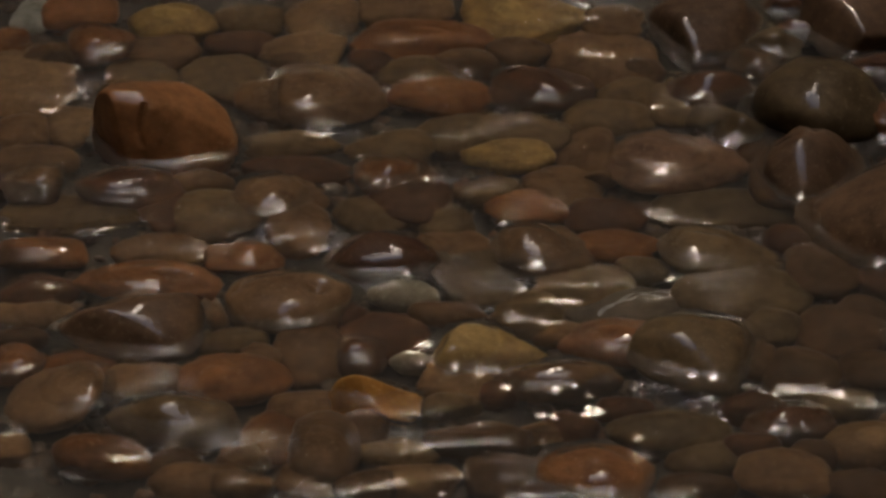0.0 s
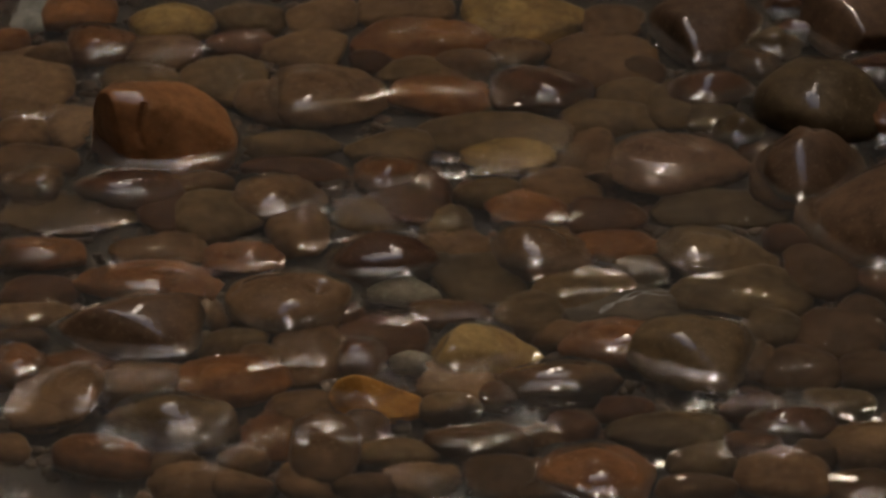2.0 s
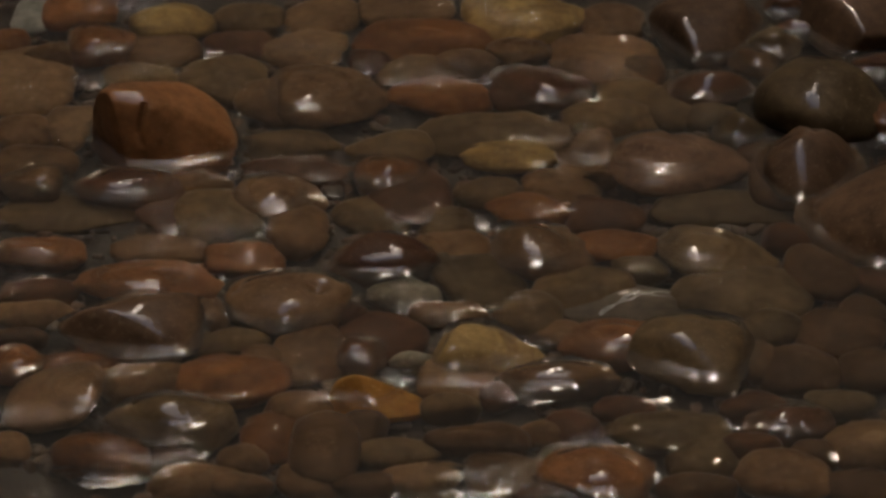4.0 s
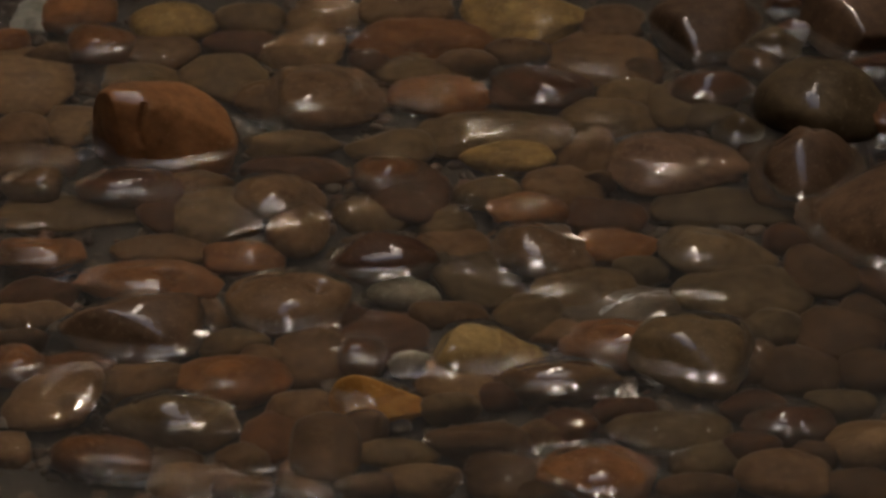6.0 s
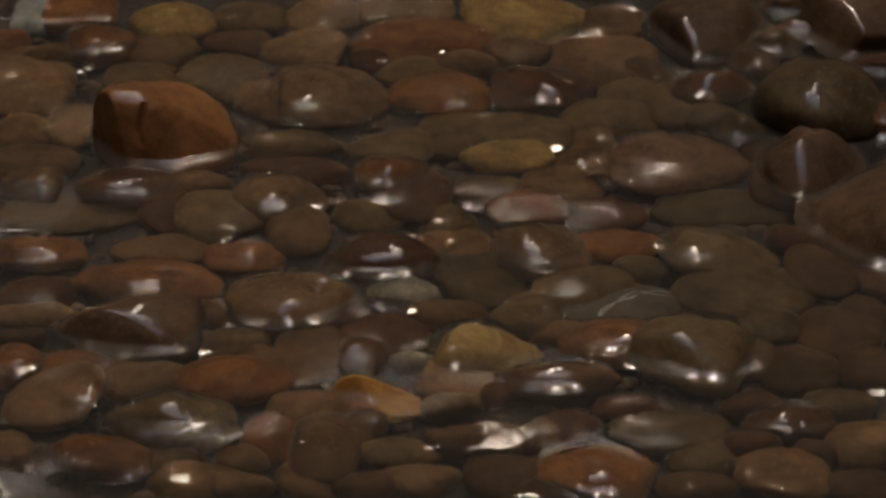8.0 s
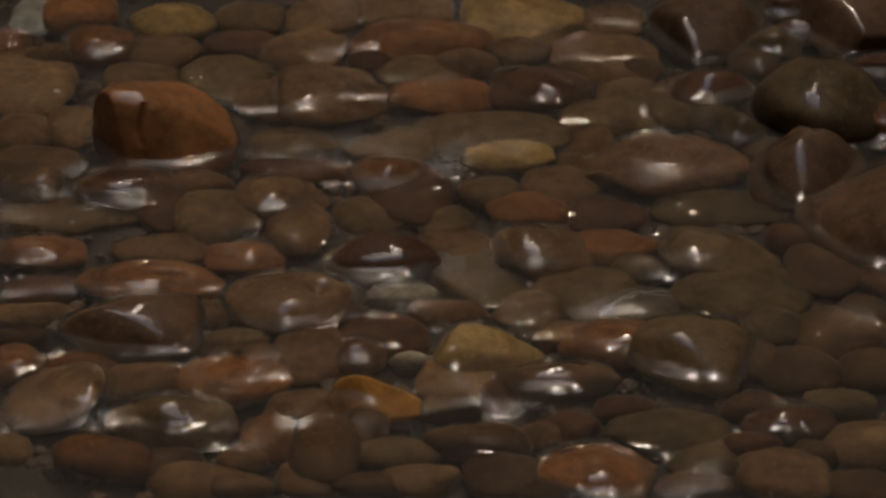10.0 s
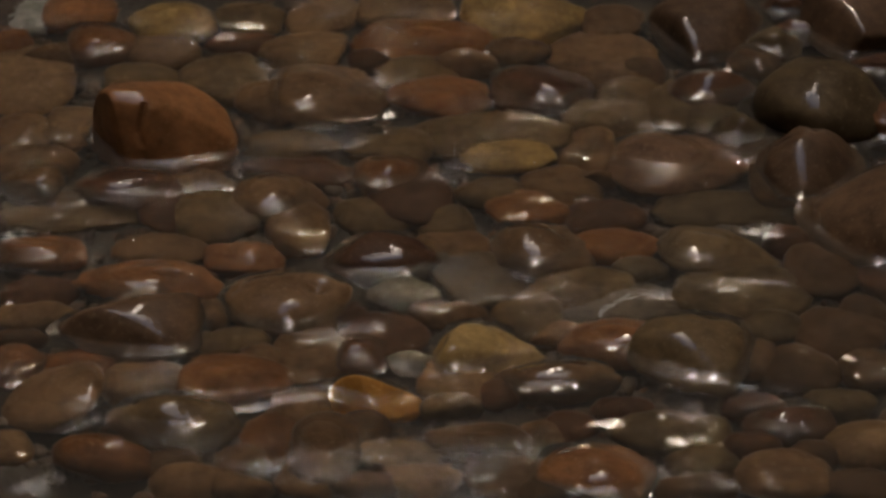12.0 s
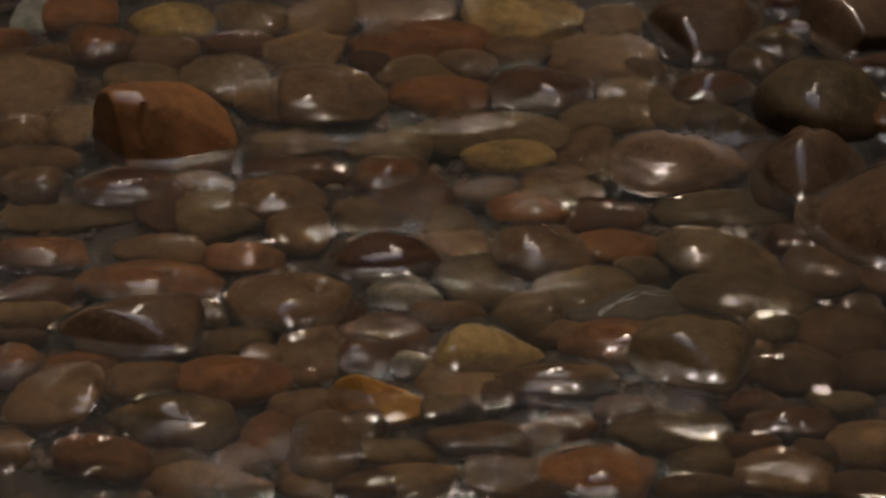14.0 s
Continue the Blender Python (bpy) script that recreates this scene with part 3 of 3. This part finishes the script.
pebble(0.040, -0.178, 0.033, 0.033, 0.031, 0, DARK, False, 142)
pebble(-0.128, -0.132, 0.037, 0.033, 0.033, 0, BROWN, False, 143)
pebble(-0.306, -0.105, 0.042, 0.024, 0.034, 0, UMBER, False, 144)
pebble(0.148, -0.014, 0.043, 0.035, 0.034, 0, DUSK, False, 145)
pebble(0.309, -0.074, 0.043, 0.044, 0.035, 0, UMBER, False, 146)
pebble(-0.057, -0.220, 0.041, 0.041, 0.036, 0, UMBER, False, 147)
pebble(0.090, -0.219, 0.041, 0.039, 0.035, 0, DARK, False, 148)
pebble(0.128, -0.196, 0.048, 0.031, 0.032, 0, DARK, False, 149)
pebble(-0.187, -0.260, 0.048, 0.041, 0.030, 0, UMBER, False, 150)
pebble(-0.138, -0.288, 0.047, 0.028, 0.035, 0, BROWN, False, 151)
pebble(-0.054, -0.289, 0.046, 0.028, 0.036, 0, UMBER, False, 152)
pebble(0.224, -0.135, 0.037, 0.047, 0.030, 0, UMBER, False, 153)
pebble(0.218, -0.191, 0.048, 0.042, 0.033, 0, DARK, False, 154)
pebble(0.257, -0.249, 0.039, 0.033, 0.034, 0, UMBER, False, 155)
pebble(0.075, -0.293, 0.049, 0.029, 0.035, 0, UMBER, False, 156)
pebble(0.255, 0.296, 0.045, 0.045, 0.044, 0, UMBER, True, 157)
pebble(0.295, 0.347, 0.039, 0.024, 0.046, 0, DARK, True, 158)
pebble(0.264, 0.189, 0.041, 0.045, 0.041, 0, UMBER, False, 159)
pebble(0.214, 0.218, 0.047, 0.047, 0.033, 0, DUSK, False, 160)
pebble(0.250, 0.159, 0.038, 0.051, 0.031, 0, UMBER, False, 161)
pebble(0.359, 0.283, 0.052, 0.031, 0.049, 0, DARK, True, 162)
pebble(0.160, 0.291, 0.046, 0.050, 0.033, 0, UMBER, False, 163)
pebble(-0.044, 0.116, 0.051, 0.050, 0.047, 2, RUST, True, 164)
pebble(0.296, 0.051, 0.055, 0.070, 0.044, 6, BROWN, True, 165, smooth=True)


# ---- fine gravel between the stones ----
def gravel(name, label, category, count_wanted, place, sizes, sink, seed):
    rng = random.Random(seed)
    shapes = []
    for k in range(10):
        bm = pebble_mesh(1.0, rng.uniform(0.65, 0.95), rng.uniform(0.45, 0.75), 900 + k, 2)
        bm.verts.ensure_lookup_table()
        bm.verts.index_update()
        shapes.append((np.array([v.co[:] for v in bm.verts]), np.array([[v.index for v in f.verts] for f in bm.faces])))
        bm.free()
    verts, faces, count = [], [], 0
    for k in range(count_wanted):
        x, y = place(rng)
        size = rng.uniform(*sizes)
        v, f = shapes[k % 10]
        turn = np.array(Euler((rng.uniform(-0.4, 0.4), rng.uniform(-0.4, 0.4), rng.uniform(0, 6.3))).to_matrix())
        verts.append(v @ turn.T * size + np.array([x, y, BED + size * sink + rng.uniform(0, 0.006)]))
        faces.append(f + count)
        count += len(v)
    me = bpy.data.meshes.new(name)
    me.from_pydata(np.concatenate(verts).tolist(), [], np.concatenate(faces).tolist())
    me.shade_smooth()
    m, t, p = material("mixed " + category)
    geo = t.nodes.new("ShaderNodeNewGeometry")
    tone = ramp(t, geo.outputs["Random Per Island"], [(0.0, (0.041, 0.024, 0.014)), (0.35, (0.076, 0.049, 0.028)), (0.6, (0.061, 0.046, 0.029)), (0.85, (0.097, 0.044, 0.020)), (1.0, (0.075, 0.060, 0.039))])
    grain = noise_node(t, 220, 4, 0.6)
    t.links.new(mix(t, 0.6, tone.outputs[0], ramp(t, grain.outputs["Fac"], [(0.3, (0.5, 0.5, 0.5)), (0.7, (1.3, 1.3, 1.3))]).outputs[0], "MULTIPLY"), p.inputs["Base Color"])
    p.inputs["Roughness"].default_value = 0.6
    me.materials.append(m)
    tagged(new(name, me), label, category, kind="stuff")


def beside(rng):
    """A spot on the floor between the added banks, outside the single pebbles."""
    while True:
        x, y = rng.uniform(-1.35, 1.35), rng.uniform(-2.5, 3.6)
        if abs(x) > 0.60 or not -0.54 < y < 0.68:
            return x, y


gravel("gravel", "small mixed brown gravel between the pebbles", "gravel", 2600,
       lambda rng: (rng.uniform(-0.46, 0.46), rng.uniform(-0.42, 0.52)), (0.006, 0.018), -0.10, 11)
gravel("pebble_bed", "brown and grey pebbles covering the stream bed", "pebbles", 2600, beside, (0.04, 0.10), 0.15, 12)


# ---- what moves ----
def motions():
    walk(water, [(t, pose(WATER_FLOW[0] * t, WATER_FLOW[1] * t, 0)) for t in (0.0, 3.5, 7.0, 10.5, 14.0)])


motions()
